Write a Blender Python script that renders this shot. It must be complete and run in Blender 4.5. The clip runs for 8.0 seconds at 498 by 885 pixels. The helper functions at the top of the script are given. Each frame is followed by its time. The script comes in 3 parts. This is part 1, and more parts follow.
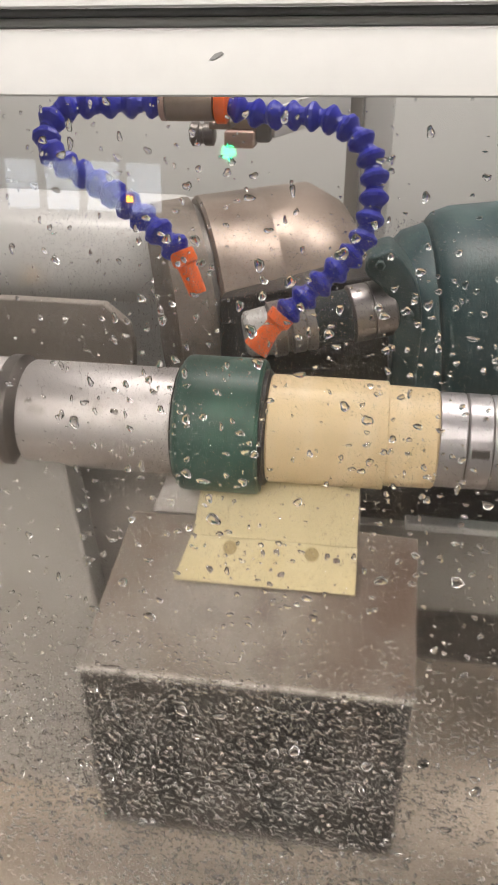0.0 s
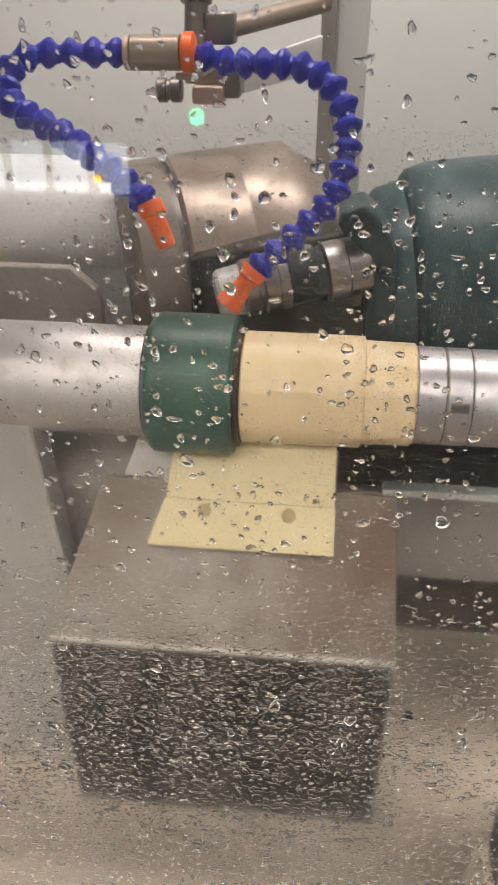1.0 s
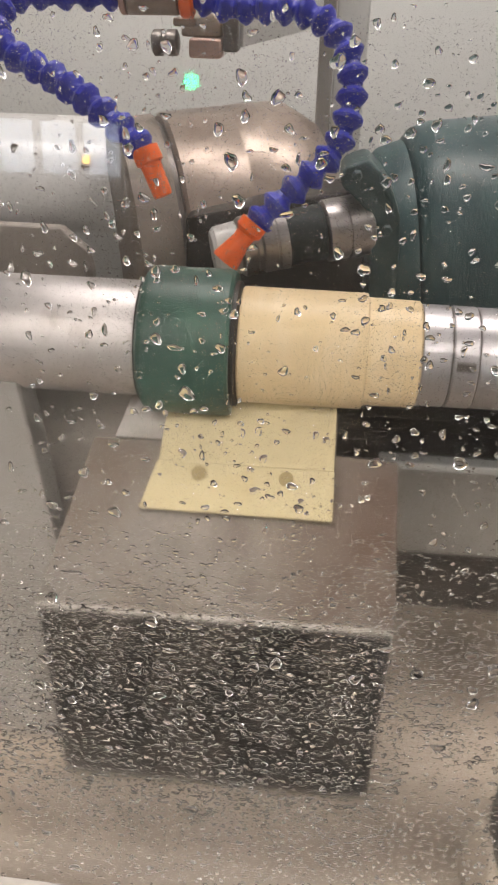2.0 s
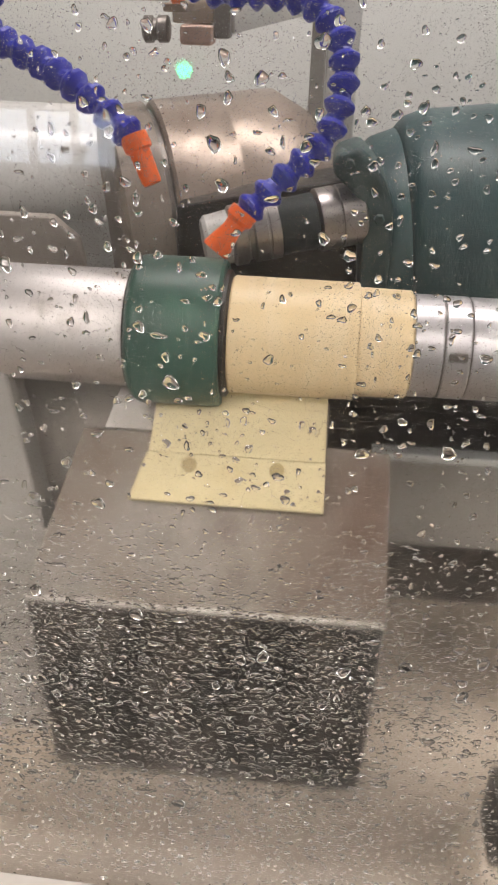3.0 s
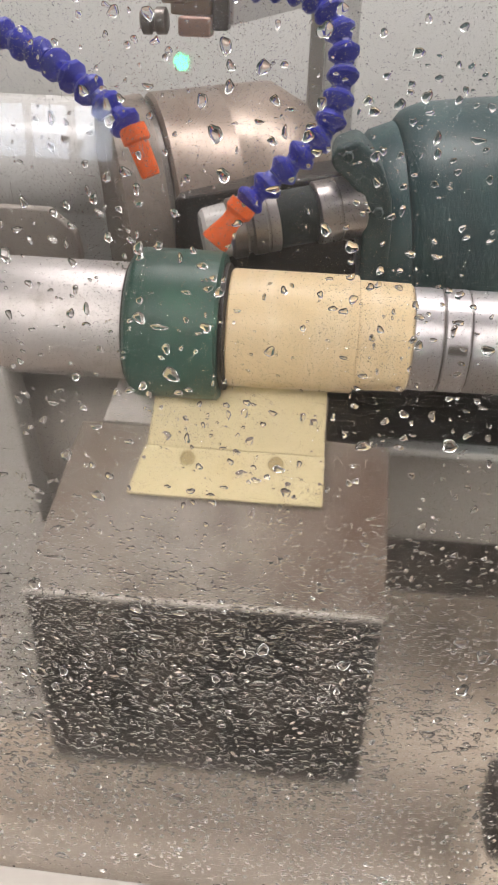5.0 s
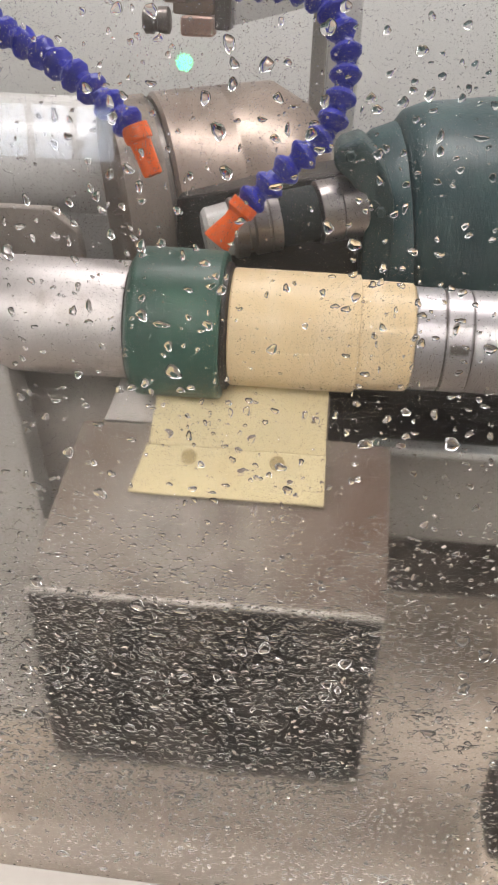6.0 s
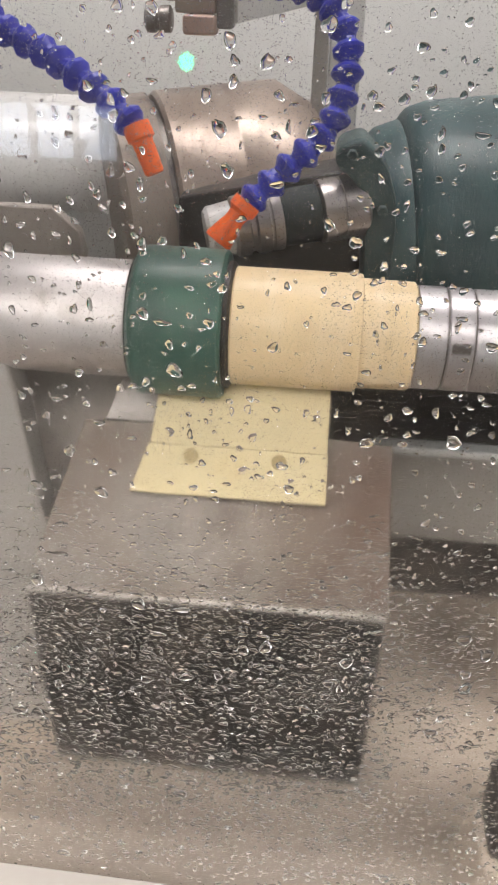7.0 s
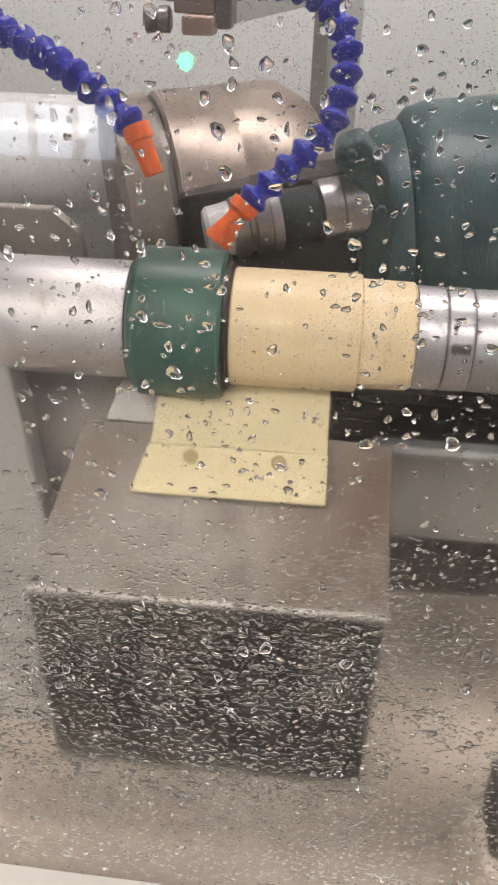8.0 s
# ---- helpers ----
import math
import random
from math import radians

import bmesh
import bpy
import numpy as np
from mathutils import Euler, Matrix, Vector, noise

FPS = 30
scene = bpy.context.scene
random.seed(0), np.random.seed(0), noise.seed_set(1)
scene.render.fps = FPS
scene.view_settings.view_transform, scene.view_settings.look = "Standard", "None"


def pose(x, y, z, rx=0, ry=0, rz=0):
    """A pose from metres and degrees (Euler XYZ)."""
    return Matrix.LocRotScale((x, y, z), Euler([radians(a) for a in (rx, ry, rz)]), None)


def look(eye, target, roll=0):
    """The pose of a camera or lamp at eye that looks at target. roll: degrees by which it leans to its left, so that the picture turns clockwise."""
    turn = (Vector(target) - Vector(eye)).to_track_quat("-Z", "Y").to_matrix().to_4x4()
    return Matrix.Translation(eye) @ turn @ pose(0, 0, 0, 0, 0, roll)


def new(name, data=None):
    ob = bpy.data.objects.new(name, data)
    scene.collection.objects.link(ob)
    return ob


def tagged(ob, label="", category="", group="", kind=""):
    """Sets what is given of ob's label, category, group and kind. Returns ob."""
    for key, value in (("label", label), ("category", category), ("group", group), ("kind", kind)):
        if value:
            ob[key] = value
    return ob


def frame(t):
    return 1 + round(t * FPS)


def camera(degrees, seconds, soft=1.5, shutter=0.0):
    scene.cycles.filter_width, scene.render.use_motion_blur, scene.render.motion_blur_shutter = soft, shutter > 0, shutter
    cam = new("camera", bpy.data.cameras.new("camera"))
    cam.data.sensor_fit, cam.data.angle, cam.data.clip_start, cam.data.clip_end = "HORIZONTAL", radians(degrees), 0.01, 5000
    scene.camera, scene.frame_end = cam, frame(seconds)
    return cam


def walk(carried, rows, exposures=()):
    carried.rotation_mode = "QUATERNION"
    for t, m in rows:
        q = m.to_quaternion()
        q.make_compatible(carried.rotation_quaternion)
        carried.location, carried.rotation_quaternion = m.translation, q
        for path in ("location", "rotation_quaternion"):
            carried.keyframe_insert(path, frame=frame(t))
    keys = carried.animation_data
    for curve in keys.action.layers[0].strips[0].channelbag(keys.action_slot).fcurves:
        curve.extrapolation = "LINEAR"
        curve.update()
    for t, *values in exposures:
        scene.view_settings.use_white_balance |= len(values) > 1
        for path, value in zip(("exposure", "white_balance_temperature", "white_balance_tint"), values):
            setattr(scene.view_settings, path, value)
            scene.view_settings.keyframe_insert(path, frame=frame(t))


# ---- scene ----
# ---------------------------------------------------------------- camera
cam = camera(32.45, 8.0, soft=1.0, shutter=0.35)
PATH = [
    (0.0, 0.1932, -0.4778, 0.4497, 62.86, -0.49, 7.92),
    (0.2, 0.1977, -0.4914, 0.4488, 62.73, -0.67, 8.18),
    (0.5, 0.1832, -0.4947, 0.4264, 62.64, -0.68, 7.55),
    (0.8, 0.1850, -0.4825, 0.4268, 62.18, -0.57, 6.55),
    (1.0, 0.1922, -0.4706, 0.4234, 62.02, -0.54, 5.95),
    (1.2, 0.1941, -0.4668, 0.4163, 61.73, -0.62, 5.72),
    (1.5, 0.1853, -0.4724, 0.4038, 61.87, -0.71, 5.81),
    (1.8, 0.1835, -0.4679, 0.3979, 61.67, -1.29, 5.78),
    (2.0, 0.1847, -0.4614, 0.3938, 61.44, -1.52, 5.47),
    (3.5, 0.1887, -0.4562, 0.3896, 60.88, -1.66, 5.27),
    (4.0, 0.1887, -0.4556, 0.3880, 60.76, -1.66, 5.22),
    (4.5, 0.1878, -0.4558, 0.3892, 60.58, -1.74, 5.08),
    (6.0, 0.1867, -0.4569, 0.3881, 60.65, -1.87, 5.21),
    (6.5, 0.1873, -0.4564, 0.3876, 60.59, -1.81, 5.31),
    (7.0, 0.1872, -0.4564, 0.3875, 60.61, -1.82, 5.37),
    (7.5, 0.1878, -0.4563, 0.3887, 60.55, -1.78, 5.33),
    (8.0, 0.1874, -0.4562, 0.3885, 60.55, -1.69, 5.31),
]
EXPOSURE = -0.02
walk(cam, [(r[0], pose(*r[1:])) for r in PATH], [
    (0.0, EXPOSURE - 0.06, 6650, 10), (0.5, EXPOSURE - 0.12, 6900, 9), (1.0, EXPOSURE - 0.12, 6700, 10), (1.5, EXPOSURE - 0.10, 6650, 11), (2.2, EXPOSURE - 0.10, 6650, 11),
    (3.4, EXPOSURE + 0.02, 6550, 11), (4.7, EXPOSURE + 0.04, 6450, 11), (5.8, EXPOSURE + 0.06, 6400, 11), (8.0, EXPOSURE + 0.06, 6400, 11)])

# ---------------------------------------------------------------- light
world = bpy.data.worlds.new("world")
scene.world = world
world.use_nodes = True
wn = world.node_tree.nodes["Background"]
wn.inputs["Color"].default_value = (0.85, 0.92, 1.0, 1)
wn.inputs["Strength"].default_value = 0.6


def area_lamp(name, eye, target, sx, sy, watts, colour):
    d = bpy.data.lights.new(name, "AREA")
    d.shape, d.size, d.size_y, d.energy, d.color = "RECTANGLE", sx, sy, watts, colour
    ob = new(name, d)
    ob.matrix_world = look(eye, target)
    return ob


# workshop ceiling luminaires, the daylight of the workshop window, and an unseen fill lamp added under the machine's
# roof
area_lamp("ceiling_luminaire_light", (0.2, -1.5, 1.74), (0.2, -1.45, 0.0), 2.4, 0.9, 56, (1.0, 0.91, 0.86))
area_lamp("ceiling_luminaire_light", (-1.6, -2.3, 1.74), (-1.6, -2.25, 0.0), 1.2, 0.6, 18, (1.0, 0.91, 0.86))
area_lamp("added_fill_light", (0.22, 0.30, 0.985), (0.22, 0.45, 0.0), 0.9, 0.10, 11.0, (1.0, 0.93, 0.90))


# ---------------------------------------------------------------- materials
def mat(name, col, rough=0.5, metal=0.0, var=0.12, scale=30.0, bump=0.0, bscale=400.0, stain=None, stain_scale=8.0, stain_lo=0.55, stain_hi=0.75, coat=0.0, stretch=(1, 1, 1), dark_spot=None):
    """Principled material with mottling at two scales, an optional stain colour and a fine relief."""
    m = bpy.data.materials.new(name)
    m.use_nodes = True
    nt = m.node_tree
    n, l = nt.nodes, nt.links
    bs = n["Principled BSDF"]
    tc = n.new("ShaderNodeTexCoord")
    mp = n.new("ShaderNodeMapping")
    mp.inputs["Scale"].default_value = stretch
    l.new(tc.outputs["Object"], mp.inputs["Vector"])
    big, fine = n.new("ShaderNodeTexNoise"), n.new("ShaderNodeTexNoise")
    big.inputs["Scale"].default_value, fine.inputs["Scale"].default_value = scale, scale * 14
    big.inputs["Detail"].default_value, fine.inputs["Detail"].default_value = 6, 3
    for t in (big, fine):
        l.new(mp.outputs["Vector"], t.inputs["Vector"])
    add = n.new("ShaderNodeMath")
    add.operation = "MULTIPLY_ADD"
    l.new(fine.outputs["Fac"], add.inputs[0])
    add.inputs[1].default_value = 0.5
    l.new(big.outputs["Fac"], add.inputs[2])
    ramp = n.new("ShaderNodeMapRange")
    ramp.inputs["From Min"].default_value, ramp.inputs["From Max"].default_value = 0.45, 1.05
    ramp.inputs["To Min"].default_value, ramp.inputs["To Max"].default_value = 1 - var, 1 + var
    l.new(add.outputs[0], ramp.inputs["Value"])
    mul = n.new("ShaderNodeVectorMath")
    mul.operation = "SCALE"
    mul.inputs[0].default_value = col
    l.new(ramp.outputs[0], mul.inputs["Scale"])
    out = mul.outputs[0]
    if stain:
        st = n.new("ShaderNodeTexNoise")
        st.inputs["Scale"].default_value, st.inputs["Detail"].default_value = stain_scale, 8
        l.new(mp.outputs["Vector"], st.inputs["Vector"])
        sr = n.new("ShaderNodeMapRange")
        sr.inputs["From Min"].default_value, sr.inputs["From Max"].default_value = stain_lo, stain_hi
        l.new(st.outputs["Fac"], sr.inputs["Value"])
        mx = n.new("ShaderNodeMix")
        mx.data_type = "RGBA"
        l.new(sr.outputs[0], mx.inputs["Factor"])
        l.new(out, mx.inputs["A"])
        mx.inputs["B"].default_value = (*stain, 1)
        out = mx.outputs["Result"]
    # place, radius and tone of a local darker patch; rust on CAST
    if dark_spot:
        (place, radius, tone) = dark_spot
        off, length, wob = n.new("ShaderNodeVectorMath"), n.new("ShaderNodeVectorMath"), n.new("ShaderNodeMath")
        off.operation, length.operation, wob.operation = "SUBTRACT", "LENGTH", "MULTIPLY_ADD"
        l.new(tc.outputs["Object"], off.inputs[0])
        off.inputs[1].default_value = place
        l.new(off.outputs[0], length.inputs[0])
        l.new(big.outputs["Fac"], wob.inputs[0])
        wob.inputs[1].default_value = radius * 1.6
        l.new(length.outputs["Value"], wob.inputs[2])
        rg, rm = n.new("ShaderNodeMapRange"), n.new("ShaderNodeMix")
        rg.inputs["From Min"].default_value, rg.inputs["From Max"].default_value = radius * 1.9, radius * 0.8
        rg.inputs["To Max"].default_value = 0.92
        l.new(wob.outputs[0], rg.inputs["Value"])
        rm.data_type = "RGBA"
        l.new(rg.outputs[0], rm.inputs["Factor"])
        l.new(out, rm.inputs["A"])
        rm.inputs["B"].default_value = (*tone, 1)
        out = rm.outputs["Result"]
    l.new(out, bs.inputs["Base Color"])
    rr = n.new("ShaderNodeMapRange")
    rr.inputs["To Min"].default_value, rr.inputs["To Max"].default_value = max(0.03, rough - 0.1), min(1, rough + 0.1)
    l.new(big.outputs["Fac"], rr.inputs["Value"])
    l.new(rr.outputs[0], bs.inputs["Roughness"])
    bs.inputs["Metallic"].default_value = metal
    bs.inputs["Coat Weight"].default_value = coat
    if bump:
        bt, bn = n.new("ShaderNodeTexNoise"), n.new("ShaderNodeBump")
        bt.inputs["Scale"].default_value, bt.inputs["Detail"].default_value = bscale, 4
        l.new(mp.outputs["Vector"], bt.inputs["Vector"])
        bn.inputs["Strength"].default_value, bn.inputs["Distance"].default_value = bump, 0.002
        l.new(bt.outputs["Fac"], bn.inputs["Height"])
        l.new(bn.outputs[0], bs.inputs["Normal"])
    return m


def clear(name, ior, tint=(1, 1, 1)):
    m = bpy.data.materials.new(name)
    m.use_nodes = True
    bs = m.node_tree.nodes["Principled BSDF"]
    bs.inputs["Base Color"].default_value = (*tint, 1)
    bs.inputs["Transmission Weight"].default_value = 1
    bs.inputs["Roughness"].default_value = 0.0
    bs.inputs["IOR"].default_value = ior
    return m


def glow(name, col, strength):
    m = bpy.data.materials.new(name)
    m.use_nodes = True
    bs = m.node_tree.nodes["Principled BSDF"]
    bs.inputs["Base Color"].default_value = (*col, 1)
    bs.inputs["Emission Color"].default_value = (*col, 1)
    bs.inputs["Emission Strength"].default_value = strength
    return m


STEEL = mat("turned_steel", (0.66, 0.625, 0.61), 0.55, 1.0, 0.10, 22, 0.10, 300, (0.46, 0.42, 0.39), 40, 0.56, 0.72, stretch=(1, 1, 1))
STEEL_BRIGHT = mat("bright_steel", (0.54, 0.52, 0.53), 0.42, 1.0, 0.06, 30)
STEEL_SPIN = mat("worn_spindle_steel", (0.42, 0.39, 0.38), 0.34, 1.0, 0.15, 30, 0.1, 300)
STEEL_DARK = mat("oiled_steel", (0.20, 0.18, 0.165), 0.4, 0.8, 0.2, 40, 0.2, 300)
GREEN = mat("green_plastic", (0.034, 0.084, 0.064), 0.4, 0, 0.22, 25, 0.12, 500, (0.050, 0.125, 0.088), 30, 0.5, 0.7)
BLACK = mat("black_rubber", (0.020, 0.016, 0.013), 0.45, 0, 0.3, 60, 0.3, 700)
CREAM = mat("cream_plastic", (0.69, 0.535, 0.315), 0.42, 0, 0.05, 18, 0.05, 300, (0.73, 0.585, 0.375), 14, 0.5, 0.7, stretch=(6, 1, 1))
CREAM_BLOCK = mat("cream_block_plastic", (0.49, 0.41, 0.225), 0.5, 0, 0.07, 20, 0.08, 300, (0.44, 0.34, 0.16), 18, 0.58, 0.75)
RECESS_SHADE = mat("recess_shade_cream", (0.30, 0.235, 0.11), 0.7)
CAST = mat("wet_cast_grey", (0.198, 0.174, 0.148), 0.6, 0.0, 0.36, 22, 0.22, 350, (0.10, 0.065, 0.04), 11, 0.47, 0.72, dark_spot=((0.108, -0.058, 0.262), 0.12, (0.068, 0.031, 0.012)))
RECESS_BROWN = mat("dark_mottled_recess", (0.085, 0.070, 0.056), 0.6, 0, 0.5, 30, 0.5, 200, (0.03, 0.024, 0.02), 30, 0.42, 0.62)
SHIM = mat("pale_wet_shim", (0.235, 0.213, 0.19), 0.35, 0.1, 0.2, 25, 0.1, 300)
GUARD = mat("brown_grey_guard_cast", (0.37, 0.33, 0.29), 0.5, 0.0, 0.15, 14, 0.2, 250)
GUARD_PALE = mat("pale_brown_web_paint", (0.45, 0.405, 0.36), 0.55, 0, 0.15, 14, 0.2, 250, (0.40, 0.35, 0.30), 14, 0.5, 0.72)
EDGE = mat("wet_edge_highlight", (0.42, 0.39, 0.35), 0.35, 0.2, 0.3, 60, 0.3, 400, (0.16, 0.14, 0.12), 60, 0.5, 0.65)
# CAST_DARK: pitted casting with the front's shade put into the colour
CAST_DARK = mat("shade_dark_cast", (0.032, 0.026, 0.021), 0.5, 0, 0.5, 22, 0.6, 260, (0.005, 0.004, 0.003), 24, 0.45, 0.55, stretch=(1, 1, 0.55))
PAINT_GREY = mat("grey_machine_paint", (0.29, 0.272, 0.250), 0.45, 0, 0.08, 10, 0.1, 250, (0.17, 0.15, 0.13), 6, 0.5, 0.8)
# PAN: beige, with a darker brown patch beside the base
PAN = mat("pan_beige_paint", (0.39, 0.328, 0.262), 0.5, 0, 0.08, 9, 0.1, 250, (0.32, 0.26, 0.20), 5, 0.55, 0.8, dark_spot=((0.36, 0.22, -0.19), 0.13, (0.10, 0.078, 0.058)))
WALL = mat("pale_grey_sheet", (0.70, 0.70, 0.68), 0.5, 0, 0.03, 5, 0.05, 200)
WHITE = mat("white_door_paint", (0.68, 0.68, 0.67), 0.3, 0, 0.06, 8)
SEAL = mat("grey_door_seal", (0.26, 0.26, 0.26), 0.6)
BROWN = mat("brown_grey_chuck_steel", (0.40, 0.325, 0.275), 0.38, 0.65, 0.12, 12, 0.15, 250, (0.34, 0.27, 0.22), 10, 0.5, 0.75)
BROWN_DARK = mat("dark_chuck_face", (0.27, 0.225, 0.19), 0.5, 0.2, 0.2, 14, 0.2, 250, (0.055, 0.042, 0.033), 15, 0.55, 0.70)
MOTOR = mat("dark_teal_paint", (0.028, 0.066, 0.072), 0.42, 0, 0.25, 16, 0.2, 300, (0.060, 0.112, 0.114), 26, 0.48, 0.72, stretch=(1.6, 1, 0.5))
MOTOR_NOSE = mat("worn_dark_teal", (0.028, 0.058, 0.060), 0.5, 0, 0.25, 20, 0.25, 300, (0.05, 0.095, 0.095), 24, 0.5, 0.7)
MOTOR_DARK = mat("blackish_teal_rubber", (0.008, 0.016, 0.016), 0.6, 0, 0.2, 25, 0.2, 300)
SHAFT_WHITE = mat("white_cover_tube", (0.66, 0.65, 0.63), 0.26, 0, 0.03, 8)
BLUE = mat("blue_hose_plastic", (0.018, 0.024, 0.36), 0.36, 0, 0.15, 60, 0.06, 400)
ORANGE = mat("orange_nozzle_plastic", (0.94, 0.155, 0.025), 0.42, 0, 0.06, 60, 0.05, 400)
BRASS = mat("dull_brass_tube", (0.32, 0.25, 0.20), 0.45, 0.4, 0.2, 50, 0.1, 400)
PINK = mat("dull_copper_block", (0.50, 0.34, 0.28), 0.5, 0.3, 0.2, 40, 0.1, 400)
RAIL = mat("beige_grey_rail_paint", (0.27, 0.25, 0.225), 0.5, 0, 0.06, 12)
POST = mat("pale_post_paint", (0.60, 0.59, 0.57), 0.5, 0, 0.06, 12)
# CAVITY: near-black that holds the shade of the hollow behind the ledge
CAVITY = mat("cavity_shade", (0.045, 0.037, 0.030), 0.5, 0, 0.4, 40, 0.3, 500)
ROOF = mat("dark_roof_underside", (0.05, 0.05, 0.05), 0.7, 0, 0.1, 6)
ROOM = mat("workshop_wall_paint", (0.30, 0.29, 0.28), 0.8, 0, 0.05, 3)
FLOOR = mat("workshop_concrete", (0.09, 0.085, 0.08), 0.7, 0, 0.15, 3, 0.1, 100)
GLASS = clear("window_glass", 1.45, (0.97, 0.98, 0.975))


def mist(m):
    """Patchy condensation that roughens the lower part of the pane."""
    n, l = m.node_tree.nodes, m.node_tree.links
    tc, sep, no = n.new("ShaderNodeTexCoord"), n.new("ShaderNodeSeparateXYZ"), n.new("ShaderNodeTexNoise")
    l.new(tc.outputs["Object"], sep.inputs[0])
    l.new(tc.outputs["Object"], no.inputs["Vector"])
    no.inputs["Scale"].default_value, no.inputs["Detail"].default_value = 18, 5
    up, mul = n.new("ShaderNodeMapRange"), n.new("ShaderNodeMath")
    up.inputs["From Min"].default_value, up.inputs["From Max"].default_value = 1.22, 1.0
    up.inputs["To Min"].default_value, up.inputs["To Max"].default_value = 0.045, 0.17
    l.new(sep.outputs["Z"], up.inputs["Value"])
    mul.operation = "MULTIPLY"
    l.new(up.outputs[0], mul.inputs[0])
    l.new(no.outputs["Fac"], mul.inputs[1])
    l.new(mul.outputs[0], n["Principled BSDF"].inputs["Roughness"])


mist(GLASS)
WATER = clear("water", 1.33)
GREEN_LIGHT = glow("green_signal_light", (0.005, 0.95, 0.33), 32.0)
AMBER_LIGHT = glow("amber_signal_light", (1.0, 0.42, 0.0), 60.0)
DAYLIGHT = glow("daylit_outside", (0.80, 0.88, 1.0), 3.6)
LUMINAIRE = glow("luminaire_diffuser", (1.0, 0.97, 0.92), 6.0)


# ---------------------------------------------------------------- building helpers
def thing(name, at, label, category, group="", kind=""):
    ob = new(name)
    ob.location = at
    ob.empty_display_size = 0.02
    return tagged(ob, label, category, group, kind)


def where(ob):
    v = Vector((0, 0, 0))
    while ob:
        v += ob.location
        ob = ob.parent
    return v


def part(name, bm, material, parent=None, label="", smooth=True):
    """Links a bmesh, given in world places, as one mesh under a thing or part."""
    bmesh.ops.recalc_face_normals(bm, faces=bm.faces)
    if parent:
        bmesh.ops.translate(bm, verts=bm.verts, vec=-where(parent))
    me = bpy.data.meshes.new(name)
    if smooth:
        for f in bm.faces:
            f.smooth = True
        for e in bm.edges:
            if len(e.link_faces) == 2 and e.calc_face_angle(0) > 0.6:
                e.smooth = False
    bm.to_mesh(me)
    bm.free()
    me.materials.append(material)
    ob = new(name, me)
    ob.parent = parent
    return tagged(ob, label)


def box(x0, x1, y0, y1, z0, z1, bev=0.0):
    bm = bmesh.new()
    bmesh.ops.create_cube(bm, size=1, matrix=Matrix.LocRotScale(((x0 + x1) / 2, (y0 + y1) / 2, (z0 + z1) / 2), None, (x1 - x0, y1 - y0, z1 - z0)))
    if bev:
        bmesh.ops.bevel(bm, geom=bm.edges[:], offset=bev, segments=3, affect="EDGES", profile=0.6)
    return bm


def lathe(profile, m=None, seg=64):
    """A body of revolution about local x from (x, r) pairs, closed at both ends."""
    bm = bmesh.new()
    rings = []
    for x, r in profile:
        rings.append([bm.verts.new((x, r * math.cos(a), r * math.sin(a))) for a in (2 * math.pi * i / seg for i in range(seg))])
    for a, b in zip(rings, rings[1:]):
        for i in range(seg):
            bm.faces.new((a[i], a[(i + 1) % seg], b[(i + 1) % seg], b[i]))
    bm.faces.new(rings[0])
    bm.faces.new(rings[-1])
    if m is not None:
        bmesh.ops.transform(bm, matrix=m, verts=bm.verts)
    return bm


def prism(pts, depth, bev=0.0):
    """A solid from a face's outline (world points) pushed by the vector depth."""
    bm = bmesh.new()
    a = [bm.verts.new(p) for p in pts]
    b = [bm.verts.new(Vector(p) + Vector(depth)) for p in pts]
    bm.faces.new(a)
    bm.faces.new(b)
    for i in range(len(a)):
        j = (i + 1) % len(a)
        bm.faces.new((a[i], a[j], b[j], b[i]))
    bmesh.ops.recalc_face_normals(bm, faces=bm.faces)
    if bev:
        bmesh.ops.bevel(bm, geom=bm.edges[:], offset=bev, segments=3, affect="EDGES", profile=0.6)
    return bm


def along(p, q):
    """The pose whose x axis runs from p towards q."""
    d = Vector(q) - Vector(p)
    return Matrix.Translation(p) @ d.to_track_quat("X", "Z").to_matrix().to_4x4()


def merge(*parts):
    bm = parts[0]
    for o in parts[1:]:
        me = bpy.data.meshes.new("tmp")
        o.to_mesh(me)
        o.free()
        bm.from_mesh(me)
        bpy.data.meshes.remove(me)
    return bm


def setting(name, bm, material, label, category, smooth=True):
    return tagged(part(name, bm, material, None, "", smooth), label, category, kind="structure")


# ---------------------------------------------------------------- workshop round the machine
setting("floor", box(-3.2, 3.4, -3.5, 1.4, -1.0, -0.9), FLOOR, "worn grey concrete workshop floor", "floor")
setting("ceiling", box(-3.2, 3.4, -3.5, 1.4, 1.8, 1.9), ROOM, "plain pale workshop ceiling over the machine", "ceiling")
setting("wall_west", box(-3.3, -3.2, -3.5, 1.4, -1.0, 1.9), ROOM, "plain pale grey workshop side wall", "wall")
setting("wall_east", box(3.4, 3.5, -3.5, 1.4, -1.0, 1.9), ROOM, "plain pale grey workshop side wall", "wall")
setting("wall_north", box(-3.2, 3.4, 1.3, 1.4, -0.9, 1.8), ROOM, "plain pale grey workshop wall behind machine", "wall")
WX0, WX1, WZ0, WZ1 = -1.9, -0.64, -0.35, -0.13
ws = setting("wall_south", box(-3.2, 3.4, -3.5, -3.4, -0.9, WZ0), ROOM, "pale workshop wall with a low strip window", "wall")
part("wall_section", box(-3.2, 3.4, -3.5, -3.4, WZ1, 1.8), ROOM, ws)
